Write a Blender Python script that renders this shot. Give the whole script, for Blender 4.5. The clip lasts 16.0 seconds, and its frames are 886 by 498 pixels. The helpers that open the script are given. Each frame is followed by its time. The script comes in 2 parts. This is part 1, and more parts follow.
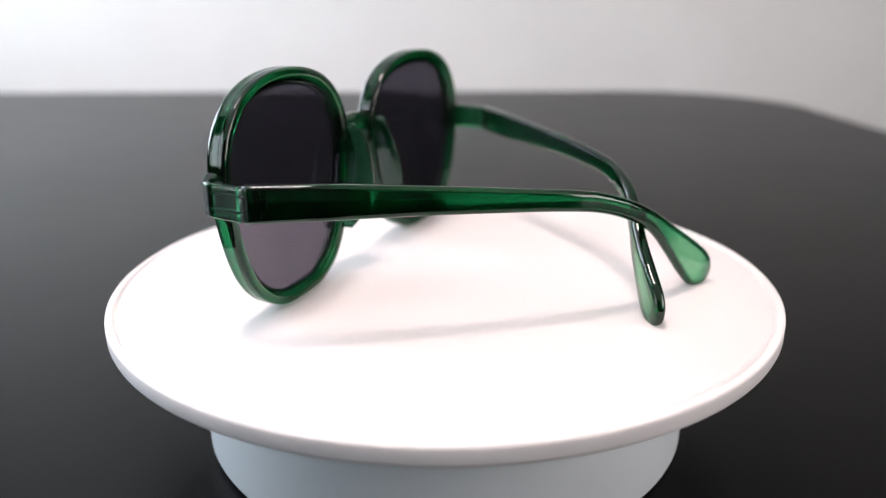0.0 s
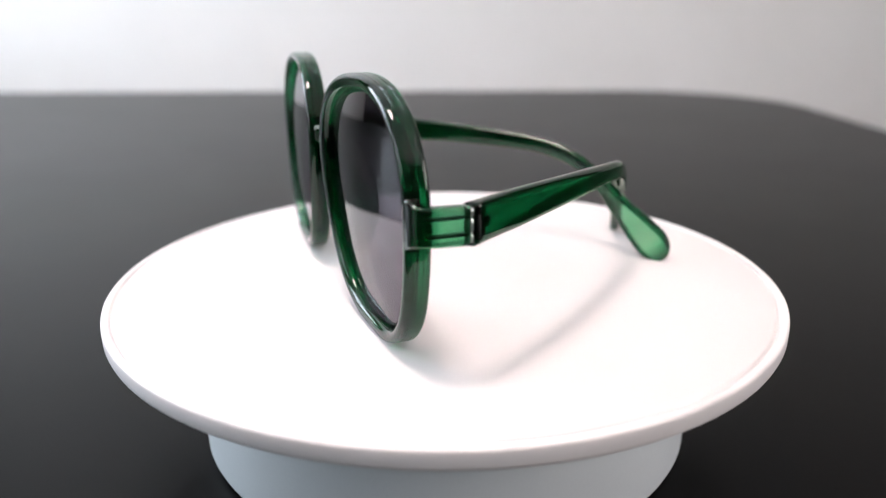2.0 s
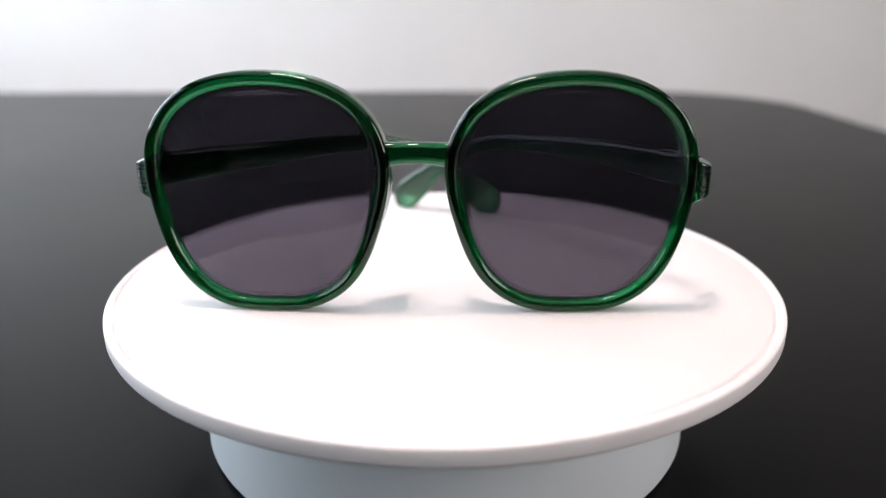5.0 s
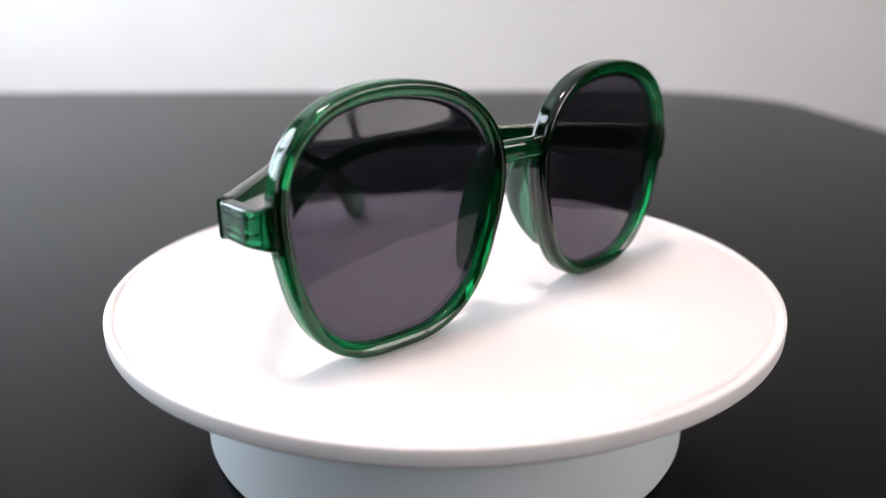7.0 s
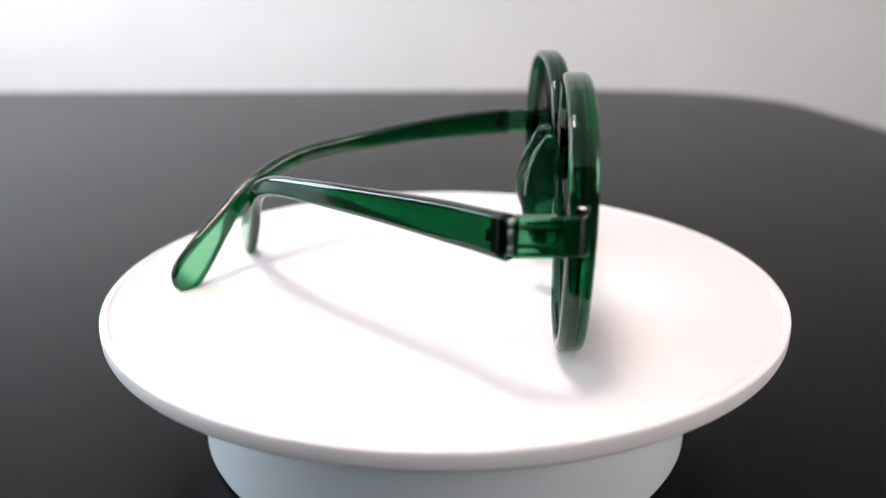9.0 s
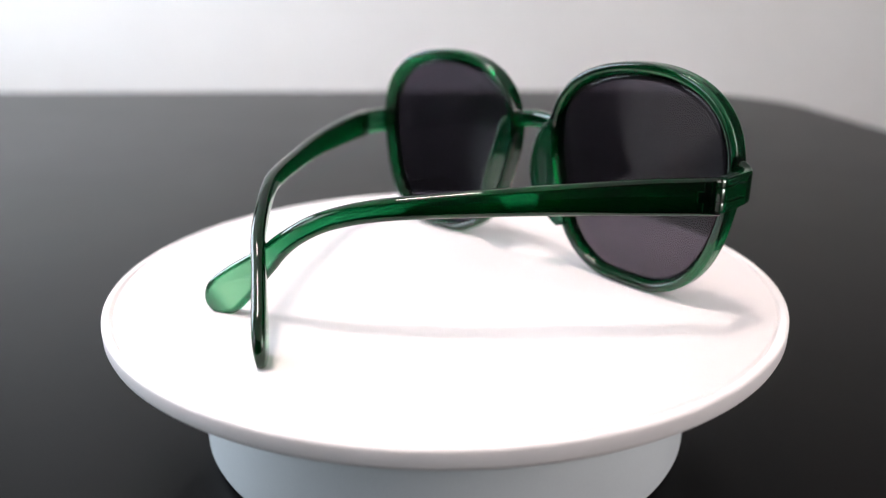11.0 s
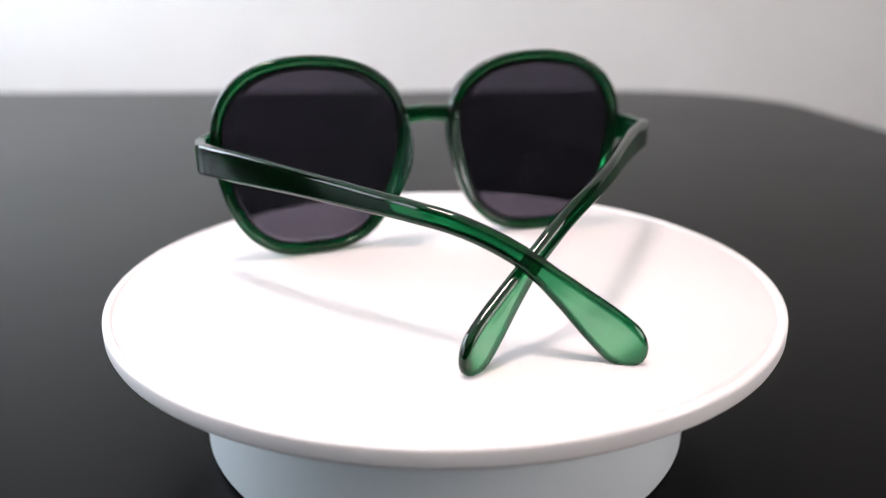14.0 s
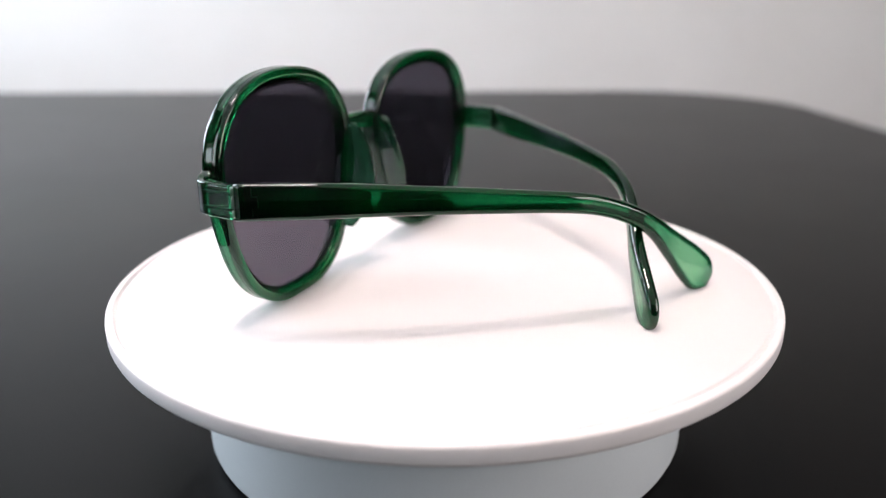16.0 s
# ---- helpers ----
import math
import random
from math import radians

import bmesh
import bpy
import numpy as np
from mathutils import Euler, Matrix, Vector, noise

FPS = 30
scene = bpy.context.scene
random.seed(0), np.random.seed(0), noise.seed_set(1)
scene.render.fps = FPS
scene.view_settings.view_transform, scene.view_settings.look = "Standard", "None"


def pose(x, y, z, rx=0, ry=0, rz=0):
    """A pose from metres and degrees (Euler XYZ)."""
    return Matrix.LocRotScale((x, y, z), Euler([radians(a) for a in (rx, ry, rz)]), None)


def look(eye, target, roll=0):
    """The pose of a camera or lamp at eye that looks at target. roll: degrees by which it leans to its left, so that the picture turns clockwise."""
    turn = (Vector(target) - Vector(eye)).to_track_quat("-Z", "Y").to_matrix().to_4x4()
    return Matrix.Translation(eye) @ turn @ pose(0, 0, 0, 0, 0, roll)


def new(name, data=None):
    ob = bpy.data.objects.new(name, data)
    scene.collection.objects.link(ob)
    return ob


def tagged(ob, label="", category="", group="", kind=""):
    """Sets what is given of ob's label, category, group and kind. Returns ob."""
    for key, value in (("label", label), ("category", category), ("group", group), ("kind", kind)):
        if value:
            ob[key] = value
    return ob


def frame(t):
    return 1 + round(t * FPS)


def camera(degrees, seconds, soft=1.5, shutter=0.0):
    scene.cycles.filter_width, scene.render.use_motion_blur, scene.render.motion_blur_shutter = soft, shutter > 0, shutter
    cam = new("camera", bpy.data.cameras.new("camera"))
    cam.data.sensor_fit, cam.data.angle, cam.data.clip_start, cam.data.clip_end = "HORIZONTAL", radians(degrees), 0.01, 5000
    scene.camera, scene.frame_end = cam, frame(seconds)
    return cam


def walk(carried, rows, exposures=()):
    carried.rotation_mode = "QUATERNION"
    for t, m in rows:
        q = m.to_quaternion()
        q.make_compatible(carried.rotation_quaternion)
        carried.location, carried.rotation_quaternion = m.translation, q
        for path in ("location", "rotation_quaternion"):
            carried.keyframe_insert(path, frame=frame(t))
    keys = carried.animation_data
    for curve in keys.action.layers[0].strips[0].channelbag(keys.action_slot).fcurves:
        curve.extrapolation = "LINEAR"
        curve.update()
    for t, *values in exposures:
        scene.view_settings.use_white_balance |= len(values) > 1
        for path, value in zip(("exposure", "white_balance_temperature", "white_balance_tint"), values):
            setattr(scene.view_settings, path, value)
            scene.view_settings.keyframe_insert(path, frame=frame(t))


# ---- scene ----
# ---- camera ----
ZT = 0.74                      # table top
ZP = ZT + 0.0475               # top of the turning plate
EYE = Vector((0.0, -0.2217, ZP + 0.0810))
TILT, YAW, ROLL = radians(18.54), radians(-0.125), -0.22
AHEAD = Vector((math.sin(YAW) * math.cos(TILT), math.cos(YAW) * math.cos(TILT), -math.sin(TILT)))
TURN0, TURN = 64.85, 22.326    # the plate's angle at the start, degrees, and degrees a second


def stand(closer):
    eye = EYE + AHEAD * closer
    return look(eye, eye + AHEAD, ROLL)


cam = camera(61.57, 16.0, soft=1.2)
cam.data.dof.use_dof = True
cam.data.dof.focus_distance = 0.185
cam.data.dof.aperture_fstop = 8.5
# the camera sways by a millimetre or two
SWAY = [(0, -1.7), (1.5, 0.8), (2.5, 0.6), (3.5, 0.0), (4.2, -0.5), (6.5, -0.8), (7.0, -0.8), (8.0, 1.5),
        (9.2, 1.5), (11.5, 0.2), (12.5, 0.2), (13.3, -0.2), (14.5, -0.2), (15.0, -0.4), (16.0, -1.9)]
walk(cam, [(t, stand(mm * 0.001)) for t, mm in SWAY])

# ---- light ----
world = bpy.data.worlds.new("sky")
scene.world = world
world.use_nodes = True
wn = world.node_tree.nodes
sky = wn.new("ShaderNodeTexSky")
sky.sky_type = "NISHITA"
sky.sun_disc = False
sky.sun_elevation, sky.sun_rotation = radians(38), radians(200)
wn["Background"].inputs["Strength"].default_value = 0.12
world.node_tree.links.new(sky.outputs[0], wn["Background"].inputs["Color"])


def window_light(name, m, width, height, power, color):
    lamp = bpy.data.lights.new(name, "AREA")
    lamp.shape, lamp.size, lamp.size_y, lamp.energy, lamp.color = "RECTANGLE", width, height, power, color
    ob = new(name, lamp)
    ob.matrix_world = m
    return ob


X0, X1, Y0, Y1, ZC = -1.75, 2.1, -2.5, 1.75, 2.55   # the room
# windows: from y, to y, from z, to z
WINA = (0.15, 1.40, 0.95, 2.25)      # side wall, beside the table
WINB = (-1.40, -0.45, 0.92, 2.20)    # side wall, nearer the camera
WINC = (-1.70, -0.20, 0.92, 2.25)    # opposite wall


def lit_window(x, inward, hole, power, color):
    y, z = (hole[0] + hole[1]) / 2, (hole[2] + hole[3]) / 2
    m = look((x - 0.12 * inward, y, z), (x + inward, y, z))
    return window_light("window_light", m, hole[1] - hole[0], hole[3] - hole[2], power, color)


lit_window(X0, 1, WINA, 44, (0.80, 0.895, 1.0))
lit_window(X0, 1, WINB, 13, (0.88, 0.94, 1.0))
lit_window(X1, -1, WINC, 32, (1.0, 0.92, 0.88))
scene.view_settings.exposure = 0.66


# ---- materials ----
def material(name):
    mat = bpy.data.materials.new(name)
    mat.use_nodes = True
    nt = mat.node_tree
    return mat, nt, nt.nodes["Principled BSDF"]


def node(nt, kind, **inputs):
    n = nt.nodes.new(kind)
    for key, value in inputs.items():
        n.inputs[key.replace("_", " ")].default_value = value
    return n


def surface(name, c1, c2, rough=(0.4, 0.5), fine=400.0, coarse=12.0, bump=0.05, depth=0.0002, spec=0.5):
    """An opaque material that varies at two scales."""
    mat, nt, b = material(name)
    co = nt.nodes.new("ShaderNodeTexCoord")
    big = node(nt, "ShaderNodeTexNoise", Scale=coarse, Detail=4.0, Roughness=0.6)
    small = node(nt, "ShaderNodeTexNoise", Scale=fine, Detail=2.0, Roughness=0.5)
    for n in (big, small):
        nt.links.new(co.outputs["Object"], n.inputs["Vector"])
    both = nt.nodes.new("ShaderNodeMath")
    both.operation = "MULTIPLY_ADD"
    nt.links.new(small.outputs["Fac"], both.inputs[0])
    both.inputs[1].default_value = 0.4
    scaled = nt.nodes.new("ShaderNodeMath")
    scaled.operation = "MULTIPLY"
    scaled.inputs[1].default_value = 0.6
    nt.links.new(big.outputs["Fac"], scaled.inputs[0])
    nt.links.new(scaled.outputs[0], both.inputs[2])
    ramp = nt.nodes.new("ShaderNodeValToRGB")
    ramp.color_ramp.elements[0].position, ramp.color_ramp.elements[1].position = 0.3, 0.7
    ramp.color_ramp.elements[0].color, ramp.color_ramp.elements[1].color = (*c1, 1), (*c2, 1)
    nt.links.new(both.outputs[0], ramp.inputs[0])
    nt.links.new(ramp.outputs[0], b.inputs["Base Color"])
    mr = node(nt, "ShaderNodeMapRange", To_Min=rough[0], To_Max=rough[1])
    nt.links.new(big.outputs["Fac"], mr.inputs["Value"])
    nt.links.new(mr.outputs[0], b.inputs["Roughness"])
    b.inputs["Specular IOR Level"].default_value = spec
    if bump:
        bp = node(nt, "ShaderNodeBump", Strength=bump, Distance=depth)
        nt.links.new(small.outputs["Fac"], bp.inputs["Height"])
        nt.links.new(bp.outputs[0], b.inputs["Normal"])
    return mat


def clear_plastic(name, thin, thick, rough=0.02, cloud=(0.01, 0.50, 0.16), cloudy=0.03):
    """Clear dyed plastic: its colour deepens with a value the mesh carries (0 thin, 1 thick): how thick the piece is,
    and on the rims also shade.
    """
    mat, nt, b = material(name)
    co = nt.nodes.new("ShaderNodeTexCoord")
    n = node(nt, "ShaderNodeTexNoise", Scale=70.0, Detail=3.0)
    nt.links.new(co.outputs["Object"], n.inputs["Vector"])
    at = nt.nodes.new("ShaderNodeAttribute")
    at.attribute_name = "thick_and_shade"
    add = nt.nodes.new("ShaderNodeMath")
    add.operation = "MULTIPLY_ADD"
    nt.links.new(n.outputs["Fac"], add.inputs[0])
    add.inputs[1].default_value = 0.16
    nt.links.new(at.outputs["Fac"], add.inputs[2])
    ramp = nt.nodes.new("ShaderNodeValToRGB")
    e = ramp.color_ramp.elements
    e[0].position, e[1].position = 0.08, 1.08
    e[0].color, e[1].color = (*thin, 1), (*thick, 1)
    for k in range(1, 6):
        f = k / 6
        m = e.new(0.08 + f * 0.92)
        m.color = (*[a ** (1 - f) * c ** f for a, c in zip(thin, thick)], 1)
    nt.links.new(add.outputs[0], ramp.inputs[0])
    nt.links.new(ramp.outputs[0], b.inputs["Base Color"])
    b.inputs["Transmission Weight"].default_value = 1.0
    b.inputs["IOR"].default_value = 1.49
    b.inputs["Roughness"].default_value = rough
    small = node(nt, "ShaderNodeTexNoise", Scale=350.0, Detail=2.0)
    nt.links.new(co.outputs["Object"], small.inputs["Vector"])
    bp = node(nt, "ShaderNodeBump", Strength=0.03, Distance=0.0003)
    nt.links.new(small.outputs["Fac"], bp.inputs["Height"])
    nt.links.new(bp.outputs[0], b.inputs["Normal"])
    b.inputs["Specular IOR Level"].default_value = 0.29
    # a little of the light is scattered in the dye and makes the plastic glow where it is lit from behind
    scatter = node(nt, "ShaderNodeBsdfTranslucent", Color=(*cloud, 1))
    mix = nt.nodes.new("ShaderNodeMixShader")
    mix.inputs[0].default_value = cloudy
    nt.links.new(b.outputs[0], mix.inputs[1])
    nt.links.new(scatter.outputs[0], mix.inputs[2])
    nt.links.new(mix.outputs[0], nt.nodes["Material Output"].inputs["Surface"])
    return mat


def tinted_lens(name, tint):
    mat, nt, b = material(name)
    co = nt.nodes.new("ShaderNodeTexCoord")
    n = node(nt, "ShaderNodeTexNoise", Scale=45.0, Detail=5.0)
    nt.links.new(co.outputs["Object"], n.inputs["Vector"])
    ramp = nt.nodes.new("ShaderNodeValToRGB")   # a faint unevenness of the tint
    ramp.color_ramp.elements[0].color = (*[c * 0.96 for c in tint], 1)
    ramp.color_ramp.elements[1].color = (*[c * 1.04 for c in tint], 1)
    nt.links.new(n.outputs["Fac"], ramp.inputs[0])
    nt.links.new(ramp.outputs[0], b.inputs["Base Color"])
    b.inputs["Roughness"].default_value = 0.0
    b.inputs["Transmission Weight"].default_value = 1.0
    b.inputs["IOR"].default_value = 1.29
    return mat


def glow(name, color, strength):
    mat, nt, b = material(name)
    b.inputs["Base Color"].default_value = (0.8, 0.8, 0.8, 1)
    b.inputs["Emission Color"].default_value = (*color, 1)
    b.inputs["Emission Strength"].default_value = strength
    return mat


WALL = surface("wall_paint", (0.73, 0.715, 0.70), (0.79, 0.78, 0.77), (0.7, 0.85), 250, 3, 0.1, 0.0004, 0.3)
# dimness of the unseen part of the room, put into its walls' colour
DARKWALL = surface("unlit_wall", (0.026, 0.025, 0.024), (0.034, 0.033, 0.032), (0.6, 0.8), 250, 3, 0.1, 0.0004, 0.3)
CEIL = surface("ceiling_paint", (0.78, 0.78, 0.77), (0.82, 0.82, 0.81), (0.8, 0.9), 200, 2, 0.08, 0.0004, 0.2)
FLOORM = surface("floor_boards", (0.11, 0.075, 0.05), (0.17, 0.12, 0.085), (0.35, 0.5), 60, 4, 0.1, 0.0005)
TABLEM = surface("charcoal_laminate", (0.0016, 0.0015, 0.0014), (0.0030, 0.0028, 0.0027), (0.30, 0.36), 900, 9, 0.06, 0.0001, 0.092)
LEGM = surface("black_metal", (0.02, 0.02, 0.02), (0.03, 0.03, 0.03), (0.35, 0.5), 300, 20)
PLATEM = surface("white_plastic", (0.735, 0.698, 0.700), (0.765, 0.728, 0.730), (0.42, 0.52), 1500, 25, 0.05, 0.0001, 0.4)
BASEM = surface("base_plastic", (0.63, 0.67, 0.695), (0.67, 0.71, 0.735), (0.4, 0.5), 1500, 25, 0.05, 0.0001, 0.4)
GREEN = clear_plastic("green_acetate", (0.20, 0.50, 0.28), (0.00003, 0.014, 0.0024), 0.015)
PADM = clear_plastic("pale_green_plastic", (0.09, 0.27, 0.17), (0.03, 0.12, 0.07), 0.05)
LENSM = tinted_lens("smoke_lens", (0.080, 0.070, 0.090))
STEEL = surface("hinge_metal", (0.05, 0.056, 0.054), (0.10, 0.11, 0.108), (0.25, 0.35), 800, 90)
KNUCKLE = surface("knuckle_metal", (0.30, 0.34, 0.32), (0.42, 0.46, 0.44), (0.22, 0.34), 800, 90)
KNUCKLE.node_tree.nodes["Principled BSDF"].inputs["Metallic"].default_value = 1.0
STEEL.node_tree.nodes["Principled BSDF"].inputs["Metallic"].default_value = 1.0
WINFRAME = surface("window_paint", (0.7, 0.7, 0.7), (0.76, 0.76, 0.76), (0.4, 0.5), 200, 5)


# ---- mesh helpers ----
def mesh_object(name, verts, faces, mat, parent=None, label="", smooth=True):
    me = bpy.data.meshes.new(name)
    me.from_pydata([tuple(v) for v in verts], [], faces)
    bm = bmesh.new()
    bm.from_mesh(me)
    bmesh.ops.recalc_face_normals(bm, faces=bm.faces)
    for f in bm.faces:
        f.smooth = smooth
    bm.to_mesh(me)
    bm.free()
    me.materials.append(mat)
    ob = new(name, me)
    ob.parent = parent
    if label:
        tagged(ob, label)
    return ob


def box_data(lo, hi, verts, faces):
    k = len(verts)
    verts += [(x, y, z) for x in (lo[0], hi[0]) for y in (lo[1], hi[1]) for z in (lo[2], hi[2])]
    faces += [tuple(k + i for i in q) for q in ((0, 1, 3, 2), (4, 6, 7, 5), (0, 4, 5, 1), (2, 3, 7, 6), (0, 2, 6, 4), (1, 5, 7, 3))]


def boxes(name, spans, mat, parent=None, label="", bevel=0.0):
    verts, faces = [], []
    for lo, hi in spans:
        box_data(lo, hi, verts, faces)
    ob = mesh_object(name, verts, faces, mat, parent, label, smooth=False)
    if bevel:
        bm = bmesh.new()
        bm.from_mesh(ob.data)
        bmesh.ops.bevel(bm, geom=bm.edges[:], offset=bevel, segments=2, affect="EDGES", profile=0.5)
        bm.to_mesh(ob.data)
        bm.free()
    return ob


def lathe(name, profile, mat, parent=None, label="", n=160):
    """A turned body from (radius, height) pairs; the first and last lie on the axis."""
    verts, faces, rings = [], [], []
    for r, z in profile:
        if r < 1e-6:
            rings.append([len(verts)])
            verts.append((0, 0, z))
        else:
            rings.append(list(range(len(verts), len(verts) + n)))
            verts += [(r * math.cos(2 * math.pi * i / n), r * math.sin(2 * math.pi * i / n), z) for i in range(n)]
    for a, b in zip(rings, rings[1:]):
        for i in range(n):
            j = (i + 1) % n
            if len(a) == 1:
                faces.append((a[0], b[i], b[j]))
            elif len(b) == 1:
                faces.append((a[i], a[j], b[0]))
            else:
                faces.append((a[i], a[j], b[j], b[i]))
    return mesh_object(name, verts, faces, mat, parent, label)


def tube(name, rings, mat, parent, label="", closed=False):
    """A skin over rings of points, capped unless closed."""
    n, verts, faces = len(rings[0]), [], []
    for ring in rings:
        verts += [tuple(p) for p in ring]
    m = len(rings)
    for i in range(m if closed else m - 1):
        a, b = i * n, ((i + 1) % m) * n
        for j in range(n):
            k = (j + 1) % n
            faces.append((a + j, a + k, b + k, b + j))
    if not closed:
        for base, at in ((0, rings[0]), ((m - 1) * n, rings[-1])):
            c = len(verts)
            verts.append(tuple(sum((Vector(p) for p in at), Vector()) / n))
            faces += [(base + j, base + (j + 1) % n, c) for j in range(n)]
    return mesh_object(name, verts, faces, mat, parent, label)


def deepen(ob, values):
    """Stores at each vertex how thick the plastic is, with the rims' painted shade."""
    at = ob.data.attributes.new("thick_and_shade", "FLOAT", "POINT")
    if len(values) == 1:
        values = list(values) * len(ob.data.vertices)
    values = list(values) + [values[-1]] * (len(ob.data.vertices) - len(values))
    at.data.foreach_set("value", values)
    return ob


def flat_faces(ob, sharp=40):
    """Keeps broad faces flat to the eye: creases stay sharp and narrow rounded edges take the turn of the normals."""
    ob.data.set_sharp_from_angle(angle=radians(sharp))
    mod = ob.modifiers.new("flat_faces", "WEIGHTED_NORMAL")
    mod.mode, mod.weight, mod.keep_sharp = "FACE_AREA", 50, True
    return ob


def smooth_path(points, n):
    """n points along a Catmull-Rom curve through the points, evenly spaced."""
    p = [Vector(q) for q in points]
    p = [p[0] * 2 - p[1]] + p + [p[-1] * 2 - p[-2]]
    fine = []
    for i in range(1, len(p) - 2):
        for k in range(24):
            t = k / 24
            fine.append(0.5 * (2 * p[i] + (p[i + 1] - p[i - 1]) * t + (2 * p[i - 1] - 5 * p[i] + 4 * p[i + 1] - p[i + 2]) * t * t
                               + (3 * p[i] - p[i - 1] - 3 * p[i + 1] + p[i + 2]) * t ** 3))
    fine.append(p[-2])
    at = [0.0]
    for a, b in zip(fine, fine[1:]):
        at.append(at[-1] + (b - a).length)
    s = np.linspace(0, at[-1], n)
    return [Vector(v) for v in np.stack([np.interp(s, at, [q[i] for q in fine]) for i in range(3)], 1)]


def rounded(h, w, n=24, soft=1.0):
    """An oblong section, h high and w wide, with round corners; soft 1: its narrow ends are half circles."""
    r = min(w, h) / 2 * soft
    out, k = [], n // 4
    for sx, sy, a0 in ((1, 1, 0), (-1, 1, 90), (-1, -1, 180), (1, -1, 270)):
        for i in range(k):
            a = radians(a0 + 90 * i / (k - 1))
            out.append((sx * (w / 2 - r) + r * math.cos(a), sy * (h / 2 - r) + r * math.sin(a)))
    return out


# ---- room ----
def wall_with_windows(name, label, x, thick, holes, mat):
    """A wall at x along the room with openings through it."""
    spans, y = [], Y0
    for a, b, lo, hi in sorted(holes):
        spans += [((x, y, 0), (x + thick, a, ZC)), ((x, a, 0), (x + thick, b, lo)), ((x, a, hi), (x + thick, b, ZC))]
        y = b
    spans.append(((x, y, 0), (x + thick, Y1, ZC)))
    return tagged(boxes(name, spans, mat), label, "wall", kind="structure")


tagged(boxes("floor", [((X0 - 0.2, Y0 - 0.2, -0.1), (X1 + 0.2, Y1 + 0.2, 0.0))], FLOORM), "plain brown wooden floor of the room", "floor", kind="structure")
tagged(boxes("ceiling", [((X0 - 0.2, Y0 - 0.2, ZC), (X1 + 0.2, Y1 + 0.2, ZC + 0.1))], CEIL), "plain white painted ceiling", "ceiling", kind="structure")
tagged(boxes("wall_north", [((X0 - 0.2, Y1, 0), (X1 + 0.2, Y1 + 0.15, ZC))], WALL), "plain pale grey painted wall behind the table", "wall", kind="structure")
tagged(boxes("wall_south", [((X0 - 0.2, Y0 - 0.15, 0), (X1 + 0.2, Y0, ZC))], DARKWALL), "unseen plain wall coloured near black as if unlit", "wall", kind="structure")
wall_with_windows("wall_west", "side wall coloured near black as if unlit, two window openings", X0, -0.15, (WINA, WINB), DARKWALL)
wall_with_windows("wall_east", "side wall coloured near black as if unlit, one window opening", X1, 0.15, (WINC,), DARKWALL)


def window(name, x, out, hole, bars):
    a, b, lo, hi = hole
    root = new(name)
    root.empty_display_size = 0.1
    w, near, far = 0.05, x + 0.02 * out, x + 0.07 * out
    parts = [("window_frame", a, b, lo, lo + w), ("window_frame", a, b, hi - w, hi), ("window_frame", a, a + w, lo + w, hi - w), ("window_frame", b - w, b, lo + w, hi - w)]
    parts += [("mullion", a + (b - a) * k / bars - 0.03, a + (b - a) * k / bars + 0.03, lo + w, hi - w) for k in range(1, bars)]
    for nm, u0, u1, z0, z1 in parts:
        boxes(nm, [((min(near, far), u0, z0), (max(near, far), u1, z1))], WINFRAME, root)
    return tagged(root, "white painted window with upright bars", "window", kind="structure")


window("window_1", X0, -1, WINA, 2)
window("window_2", X0, -1, WINB, 2)
window("window_3", X1, 1, WINC, 2)


def ceiling_light():
    root = new("ceiling_light")
    root.location = (-0.26, -0.10, ZC)
    s = 0.19
    boxes("frame", [((-s - 0.02, -s - 0.02, -0.05), (s + 0.02, -s, 0)), ((-s - 0.02, s, -0.05), (s + 0.02, s + 0.02, 0)),
                    ((-s - 0.02, -s, -0.05), (-s, s, 0)), ((s, -s, -0.05), (s + 0.02, s, 0))], WINFRAME, root, "white metal frame")
    boxes("diffuser", [((-s, -s, -0.04), (s, s, -0.004))], glow("lit_diffuser", (1.0, 0.84, 0.79), 39.0), root, "glowing white diffuser")
    return tagged(root, "square white ceiling light, lit", "ceiling light")


ceiling_light()


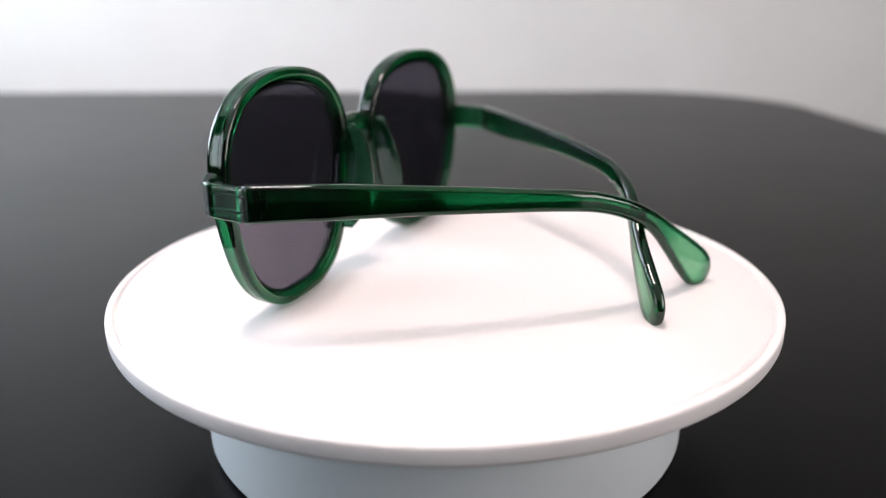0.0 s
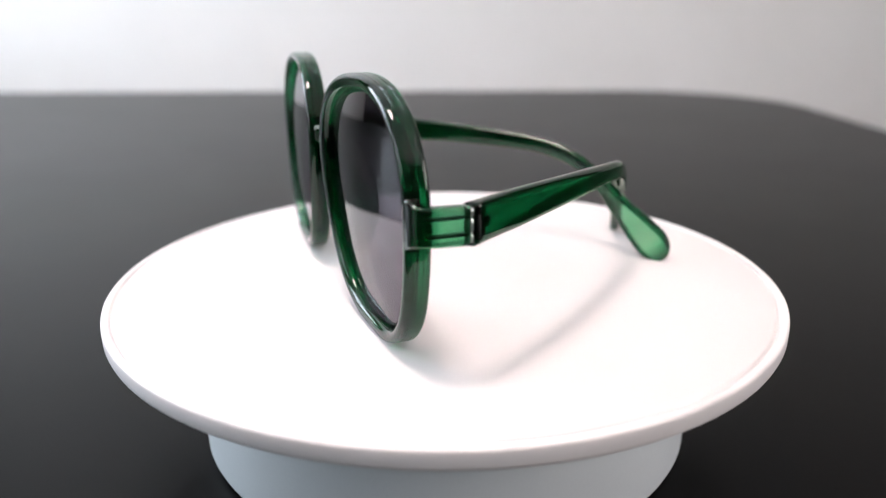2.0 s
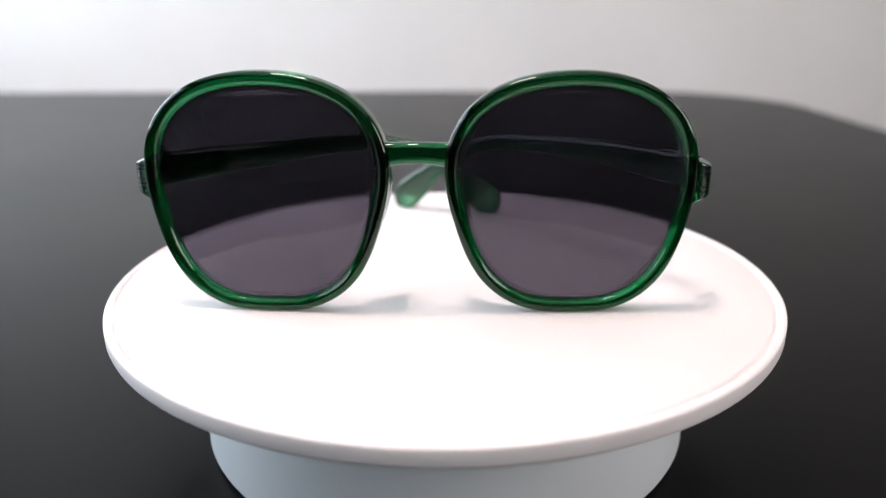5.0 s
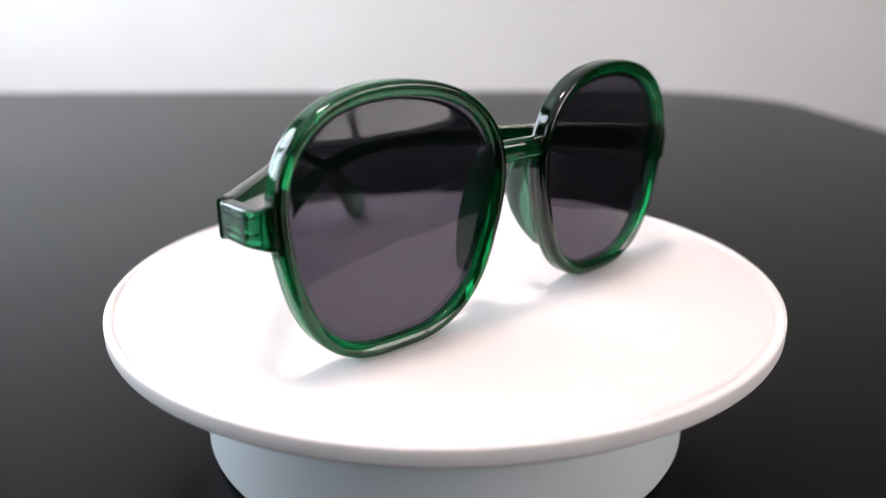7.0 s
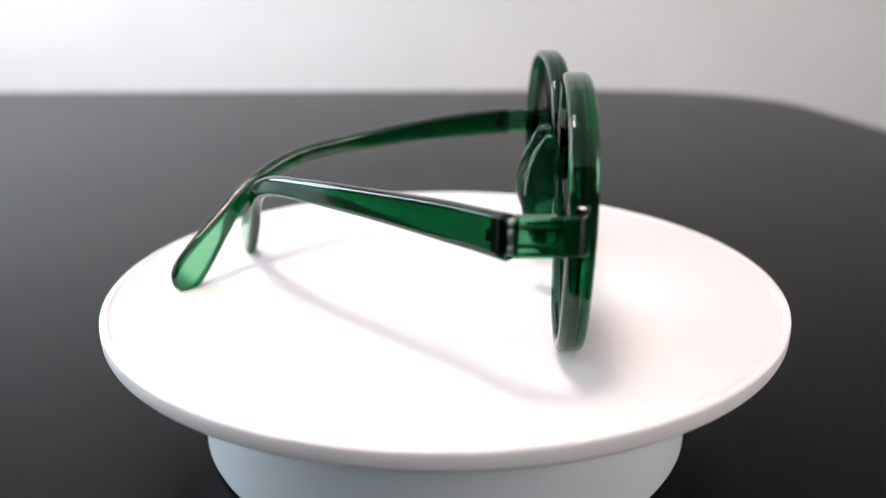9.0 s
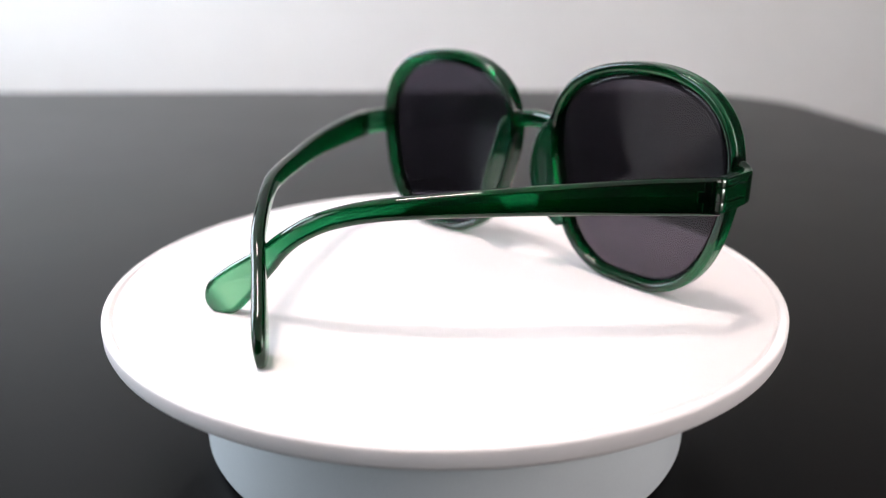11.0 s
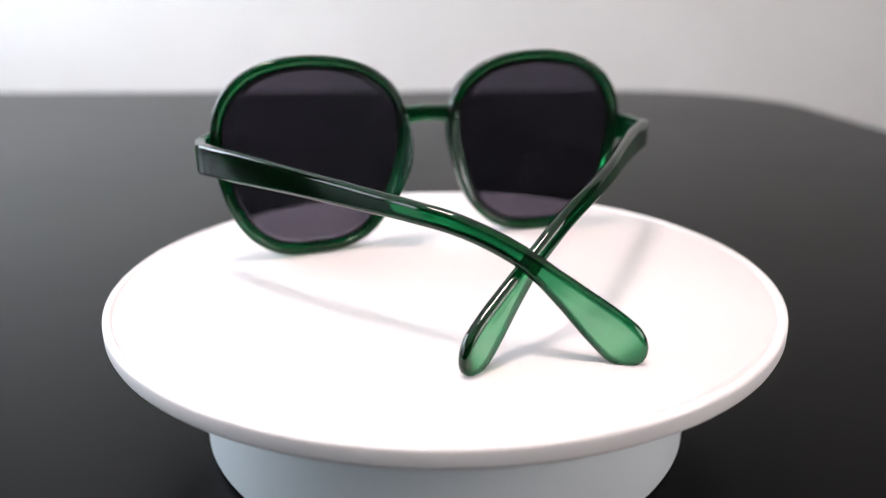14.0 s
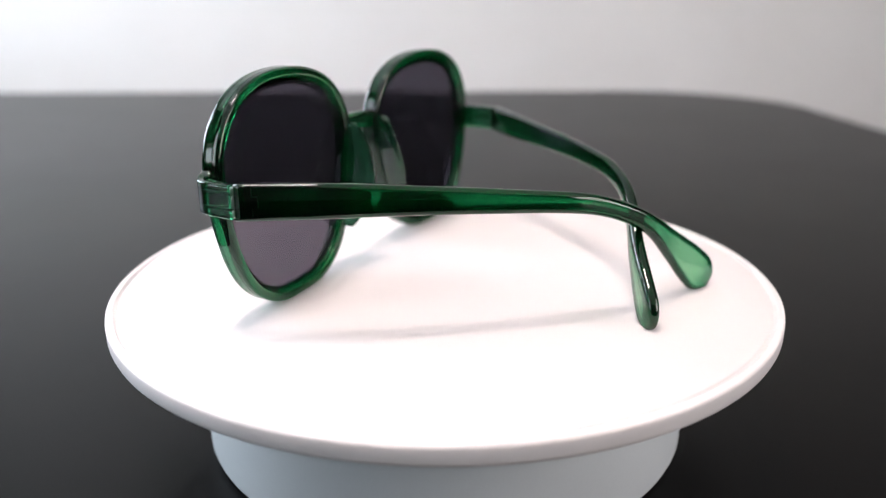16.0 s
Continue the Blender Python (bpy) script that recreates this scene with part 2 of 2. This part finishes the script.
# ---- table ----
def table():
    root = new("table")
    root.location = (0, 0, 0)
    x0, x1, y0, y1, r = -1.15, 0.452, -0.42, 0.90, 0.20
    outline = []
    for cx, cy, a0 in ((x1 - r, y1 - r, 0), (x0 + r, y1 - r, 90), (x0 + r, y0 + r, 180), (x1 - r, y0 + r, 270)):
        outline += [(cx + r * math.cos(radians(a0 + k * 7.5)), cy + r * math.sin(radians(a0 + k * 7.5))) for k in range(13)]
    rings, mid = [], Vector(((x0 + x1) / 2, (y0 + y1) / 2, 0))
    for inset, z in ((0.006, ZT - 0.03), (0.0, ZT - 0.025), (0.0, ZT - 0.004), (0.0012, ZT - 0.0012), (0.004, ZT)):
        ring = []
        for x, y in outline:
            v = Vector((x, y, 0)) - mid
            ring.append((x - v.x * inset / v.length, y - v.y * inset / v.length, z))
        rings.append(ring)
    top = tube("tabletop", rings, TABLEM, root, "dark charcoal matt tabletop with rounded corners")
    bm = bmesh.new()
    bm.from_mesh(top.data)
    for f in bm.faces:
        f.smooth = False
    bm.to_mesh(top.data)
    bm.free()
    for x in (x0 + 0.2, x1 - 0.2):
        for y in (y0 + 0.2, y1 - 0.2):
            leg = lathe("leg", [(0, 0), (0.018, 0), (0.02, 0.004), (0.022, ZT - 0.034), (0.022, ZT - 0.03), (0, ZT - 0.03)], LEGM, root, n=24)
            leg.location = (x, y, 0)
    return tagged(root, "dark charcoal table with rounded corners and bare top", "table")


table()


# ---- turntable ----
def turntable():
    root = new("turntable")
    root.location = (0, 0, ZT)
    h = ZP - ZT
    lathe("base", [(0, 0.0), (0.0735, 0.0), (0.0755, 0.0008), (0.076, 0.002), (0.076, 0.0395), (0.0755, 0.041), (0.074, 0.0416), (0, 0.0416)], BASEM, root,
          "bluish white round plastic base")
    disc = lathe("plate", [(0, h - 0.0055), (0.0980, h - 0.0055), (0.0990, h - 0.0053), (0.0997, h - 0.0047), (0.1, h - 0.0039), (0.1, h - 0.0009),
                           (0.0999, h - 0.0004), (0.0996, h - 0.0001), (0.0992, h), (0.0980, h), (0.0977, h - 0.0004), (0.0972, h - 0.0013), (0.0967, h - 0.0004),
                           (0.0964, h), (0.06, h), (0.02, h), (0, h)], PLATEM, root, "white round plate with a fine ring near its rim")
    tagged(root, "white plastic display turntable, turning on the table", "turntable")
    return disc


plate = turntable()

# ---- sunglasses ----
# in centimetres, from the middle of the plate's top; x from one hinge to the other, y towards the front
CM = 0.01
MID = 0.478
MEAN_R = 3.315
WAVES = [(-0.0380, -0.0400), (-0.0220, 0.1220), (-0.0830, -0.0080), (0.0010, 0.0270)]   # how the rim's radius leaves the circle, from two lobes up
EYE_C = (3.989, 3.300)          # the middle of a lens, from the bridge


def front_y(x, z, side=0):
    """The front's gentle bow and lean: x from the bridge."""
    lean = 0.0135 - 0.0145 * side
    return 3.90 + 0.0059 * x * x + lean * (z - 4.4) - (0.1027 - 0.0255 * side) * x


def rest(z):
    """Worn flat where the rim stands on the plate."""
    return 0.5 * (z + math.sqrt(z * z + 0.007)) - 0.012


def outline(n):
    """The rim's outline as points (x, z) from the bridge, with outward normals."""
    pts = []
    for i in range(n):
        th = 2 * math.pi * i / n
        r = MEAN_R + sum(a * math.cos(k * th) + b * math.sin(k * th) for k, (a, b) in enumerate(WAVES, 2))
        pts.append(Vector((EYE_C[0] + r * math.cos(th), rest(EYE_C[1] + r * math.sin(th)))))
    out = []
    for i in range(n):
        d = pts[(i + 1) % n] - pts[i - 1]
        out.append((pts[i], Vector((d.y, -d.x)).normalized()))
    return out


def place(side, x, y, z):
    return ((MID + side * x) * CM, y * CM, z * CM)


# inwards from the outline, back from the front
RIM_SECTION = [(0.0, 0.15), (0.0, 0.205), (0.012, 0.215), (0.012, 0.23), (0.0, 0.24), (0.0, 0.41), (0.012, 0.42), (0.012, 0.435), (0.0, 0.445), (0.0, 0.52), (0.012, 0.57), (0.05, 0.61),
               (0.10, 0.625), (0.18, 0.625), (0.235, 0.605), (0.27, 0.55), (0.285, 0.47), (0.30, 0.42), (0.345, 0.34), (0.365, 0.22), (0.345, 0.13), (0.295, 0.065), (0.20, 0.02), (0.12, 0.01),
               (0.06, 0.03), (0.018, 0.08)]


RIM_STEPS = 144


def nose_shade(i):
    """Shade towards the nose, where the pads are moulded on, put into the rim's tint."""
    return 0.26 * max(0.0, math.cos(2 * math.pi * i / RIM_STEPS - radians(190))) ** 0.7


def rim(side, root):
    rings = []
    for q, nrm in outline(RIM_STEPS):
        ring = []
        for w, d in RIM_SECTION:
            p = q - nrm * w
            ring.append(place(side, p.x, front_y(q.x, q.y, side) - d, p.y))
        rings.append(ring)
    # front face darker, outer, inner and back lighter: shading put into the tint
    ob = deepen(tube("rim", rings, GREEN, root, closed=True), [nose_shade(i) + (0.31 if w < 0.02 else 0.34 if w > 0.29 else 0.48 if d > 0.4 else 0.72) for i in range(RIM_STEPS) for w, d in RIM_SECTION])
    return flat_faces(ob)


def lens(side, root):
    n, rings = 96, 14
    edge = [q - nrm * 0.295 for q, nrm in outline(n)]
    c = Vector(EYE_C)
    verts, faces = [], []
    for back in (0, 1):
        base = len(verts)
        verts.append(place(side, c.x, front_y(c.x, c.y, side) - 0.28 + 0.28 - 0.12 * back, c.y))
        for k in range(1, rings + 1):
            f = k / rings
            for e in edge:
                p = c + (e - c) * f
                verts.append(place(side, p.x, front_y(p.x, p.y, side) - 0.28 + 0.28 * (1 - f * f) - 0.12 * back, p.y))
        for i in range(n):
            j = (i + 1) % n
            faces.append((base, base + 1 + i, base + 1 + j))
            for k in range(rings - 1):
                a = base + 1 + k * n
                faces.append((a + i, a + j, a + n + j, a + n + i))
    last, half = 1 + (rings - 1) * n, 1 + rings * n
    faces += [(last + i, last + (i + 1) % n, half + last + (i + 1) % n, half + last + i) for i in range(n)]
    return mesh_object("lens", verts, faces, LENSM, root, "dark smoke grey tinted lens")


def bridge(root):
    rings = []
    for i in range(25):
        f = i / 24 * 2 - 1
        x = f * 1.12
        z = 4.43 - 0.13 * f * f + 0.10 * f ** 6
        h = 0.56 + 0.08 * f * f + 0.34 * f ** 6
        y = front_y(abs(x), z) - 0.33
        rings.append([((MID + x) * CM, (y + u) * CM, (z + v) * CM) for u, v in rounded(h, 0.42 - 0.06 * f * f, 24, 0.8)])
    return flat_faces(deepen(tube("bridge", rings, GREEN, root), [0.47]))


def nose_pad(side, root):
    """A moulded fin behind the rim's nose side."""
    line = outline(120)
    rings = []
    for k in range(21):
        q, nrm = line[53 + k]
        grow = math.sin(math.pi * (0.06 + 0.88 * k / 20)) ** 0.8
        half = 0.08 + 0.42 * grow
        thick = 0.05 + 0.075 * grow
        ring = []
        for a in range(16):
            t = 2 * math.pi * a / 16
            u = half * (1 - math.cos(t))
            p = q - nrm * (0.17 - 0.10 * u * u) + nrm * thick * math.sin(t)
            ring.append(place(side, p.x, front_y(q.x, q.y, side) - 0.57 - u, p.y))
        rings.append(ring)
    return deepen(tube("nose_pad", rings, PADM, root, "pale translucent green nose pad"), [0.4])


def end_piece(side, root):
    """The lug that turns back from the rim to the hinge."""
    path = smooth_path([(7.03, 3.12, 3.66), (7.22, 3.12, 3.66), (7.40, 2.98, 3.65), (7.46, 2.70, 3.64), (7.46, 2.35, 3.63), (7.46, 1.96, 3.62)], 22)
    rings = []
    for i, p in enumerate(path):
        d = (path[min(i + 1, 21)] - path[max(i - 1, 0)]).normalized()
        out = Vector((-d.y, d.x, 0)) * -1
        ahead = 0.06 + 0.13 * side
        h = 1.28 - 0.42 * math.sin(radians(90 * min(1, i / 7)))
        w = 0.34
        rings.append([place(side, p.x + out.x * u, p.y + out.y * u + ahead * min(1, max(0, (p.y - 2.1) / 0.9)), p.z + v) for u, v in rounded(h, w, 24, 0.5)])
    return flat_faces(deepen(tube("end_piece", rings, GREEN, root), [0.34 - 0.20 * min(1, max(0, (i - 8) / 3)) for i in range(22) for j in range(24)]))


def hinge(side, root):
    spans = []
    for z in (3.42, 3.80):
        spans.append(((7.31, 2.0, z), (7.57, 2.84, z + 0.05)))
    spans.append(((7.31, 1.87, 3.22), (7.47, 1.985, 4.02)))
    verts, faces = [], []
    for lo, hi in spans:
        box_data(lo, hi, verts, faces)
    verts = [place(side, v[0], v[1], v[2]) for v in verts]
    path = smooth_path(TEMPLES[side], 80)
    a, b = path[1], path[4]
    d = (b - a).normalized()
    out = Vector((d.y, -d.x, 0)).normalized()
    for s0, s1, z0, z1 in ((0.04, 0.20, -0.35, 0.35), (0.20, 0.34, -0.13, 0.13)):
        k = len(verts)
        verts += [tuple((a + d * l + out * w + Vector((0, 0, z))) * CM) for l in (s0, s1) for w in (-0.09, 0.09) for z in (z0, z1)]
        faces += [tuple(k + i for i in q) for q in ((0, 1, 3, 2), (4, 6, 7, 5), (0, 4, 5, 1), (2, 3, 7, 6), (0, 2, 6, 4), (1, 5, 7, 3))]
    made = mesh_object("hinge", verts, faces, STEEL, root, "dark metal hinge set in the plastic", smooth=False)
    for z0, z1 in ((3.24, 3.44), (3.47, 3.79), (3.82, 4.0)):
        r, e = 0.125 * CM, 0.02 * CM
        z0, z1 = z0 * CM, z1 * CM
        knuckle = lathe("knuckle", [(0, z0), (r - e, z0), (r, z0 + e), (r, z1 - e), (r - e, z1), (0, z1)], KNUCKLE, made, "bright metal hinge knuckle", n=20)
        x, y, _ = place(side, 7.45, 1.925, 0)
        knuckle.location = (x, y, 0)
    return made


TEMPLES = {-1: [(-6.97, 1.91, 3.62), (-5.85, 0.15, 3.60), (-4.6, -1.62, 3.53), (-3.3, -3.22, 3.40), (-2.1, -4.58, 3.25), (-1.36, -5.22, 3.08), (-0.6, -5.8, 2.76),
                (0.1, -6.3, 2.32), (0.88, -6.74, 1.62), (1.6, -7.15, 0.92), (2.06, -7.42, 0.46), (2.44, -7.64, 0.09)],
           1: [(7.96, 1.86, 3.60), (6.7, 0.48, 3.56), (5.34, -1.15, 3.50), (4.3, -2.45, 3.44), (3.35, -3.52, 3.35), (2.55, -4.35, 3.24), (1.85, -4.93, 3.04), (1.2, -5.38, 2.74),
               (0.5, -5.75, 2.24), (-0.12, -6.03, 1.66), (-0.8, -6.4, 1.02), (-1.34, -6.72, 0.50), (-1.76, -7.0, 0.12)]}
HIGH = ((0, 0.94), (0.12, 0.91), (0.30, 0.74), (0.50, 0.59), (0.66, 0.53), (0.75, 0.54), (0.80, 0.63), (0.86, 0.86), (0.905, 1.06), (0.935, 1.14), (0.955, 1.16), (1, 1.16))


def temple(side, root):
    n, cap = 200, 0.948          # the paddle's round end begins at cap
    path = smooth_path(TEMPLES[side], n)
    at = [k / 64 * cap for k in range(65)] + [cap + (1 - cap) * math.sin(radians(90 * k / 12)) for k in range(1, 13)]
    rings, depth = [], []
    edge = [math.sin(radians(90 * k / 5)) if q % 2 == 0 else math.cos(radians(90 * k / 5)) for q in range(4) for k in range(6)]
    for f in at:
        x = f * (n - 1)
        k = min(int(x), n - 2)
        p = path[k].lerp(path[k + 1], x - k)
        d = (path[min(k + 3, n - 1)] - path[max(k - 2, 0)]).normalized()
        level = Vector((d.x, d.y, 0)).normalized()
        out = Vector((level.y, -level.x, 0))
        up = out.cross(d).normalized()
        if up.z < 0:
            up = -up
        h = float(np.interp(f, [a for a, b in HIGH], [b for a, b in HIGH]))
        w = float(np.interp(f, [0, 0.1, 0.5, 0.75, 0.9, 1], [0.36, 0.35, 0.34, 0.36, 0.36, 0.34]))
        tip = math.sqrt(max(0.0, 1 - ((f - cap) / (1 - cap)) ** 2)) if f > cap else 1.0
        h, w = max(h * tip, 0.02), max(w * (0.35 + 0.65 * tip), 0.02)
        soft = float(np.interp(f, [0, 0.06, 0.3, 0.75, 0.88, 1], [0.6, 0.75, 0.85, 0.95, 0.97, 0.97]))
        rings.append([(p + out * u + up * v) * CM for u, v in rounded(h, w, 24, soft)])
        thick = float(np.interp(f, [0, 0.1, 0.5, 0.72, 0.80, 0.86, 1], [0.52, 0.50, 0.42, 0.33, 0.17, 0.05, 0.03]))
        # the narrow edges and the end look through the whole height
        depth += [min(1.0, thick + 0.96 * max(math.sqrt(e), 1 - tip)) for e in edge]
    return deepen(tube("temple", rings, GREEN, root), depth)


def sunglasses():
    root = new("sunglasses")
    for side in (-1, 1):
        rim(side, root)
        lens(side, root)
        end_piece(side, root)
        hinge(side, root)
        temple(side, root)
        nose_pad(side, root)
    bridge(root)
    return tagged(root, "oversized sunglasses in clear green plastic with dark lenses", "sunglasses")


glasses = sunglasses()


def motions():
    times = [k * 0.5 for k in range(33)]
    walk(plate, [(t, pose(0, 0, 0, 0, 0, TURN0 + TURN * t)) for t in times])
    walk(glasses, [(t, pose(0, 0, ZP, 0, 0, TURN0 + TURN * t)) for t in times])


motions()
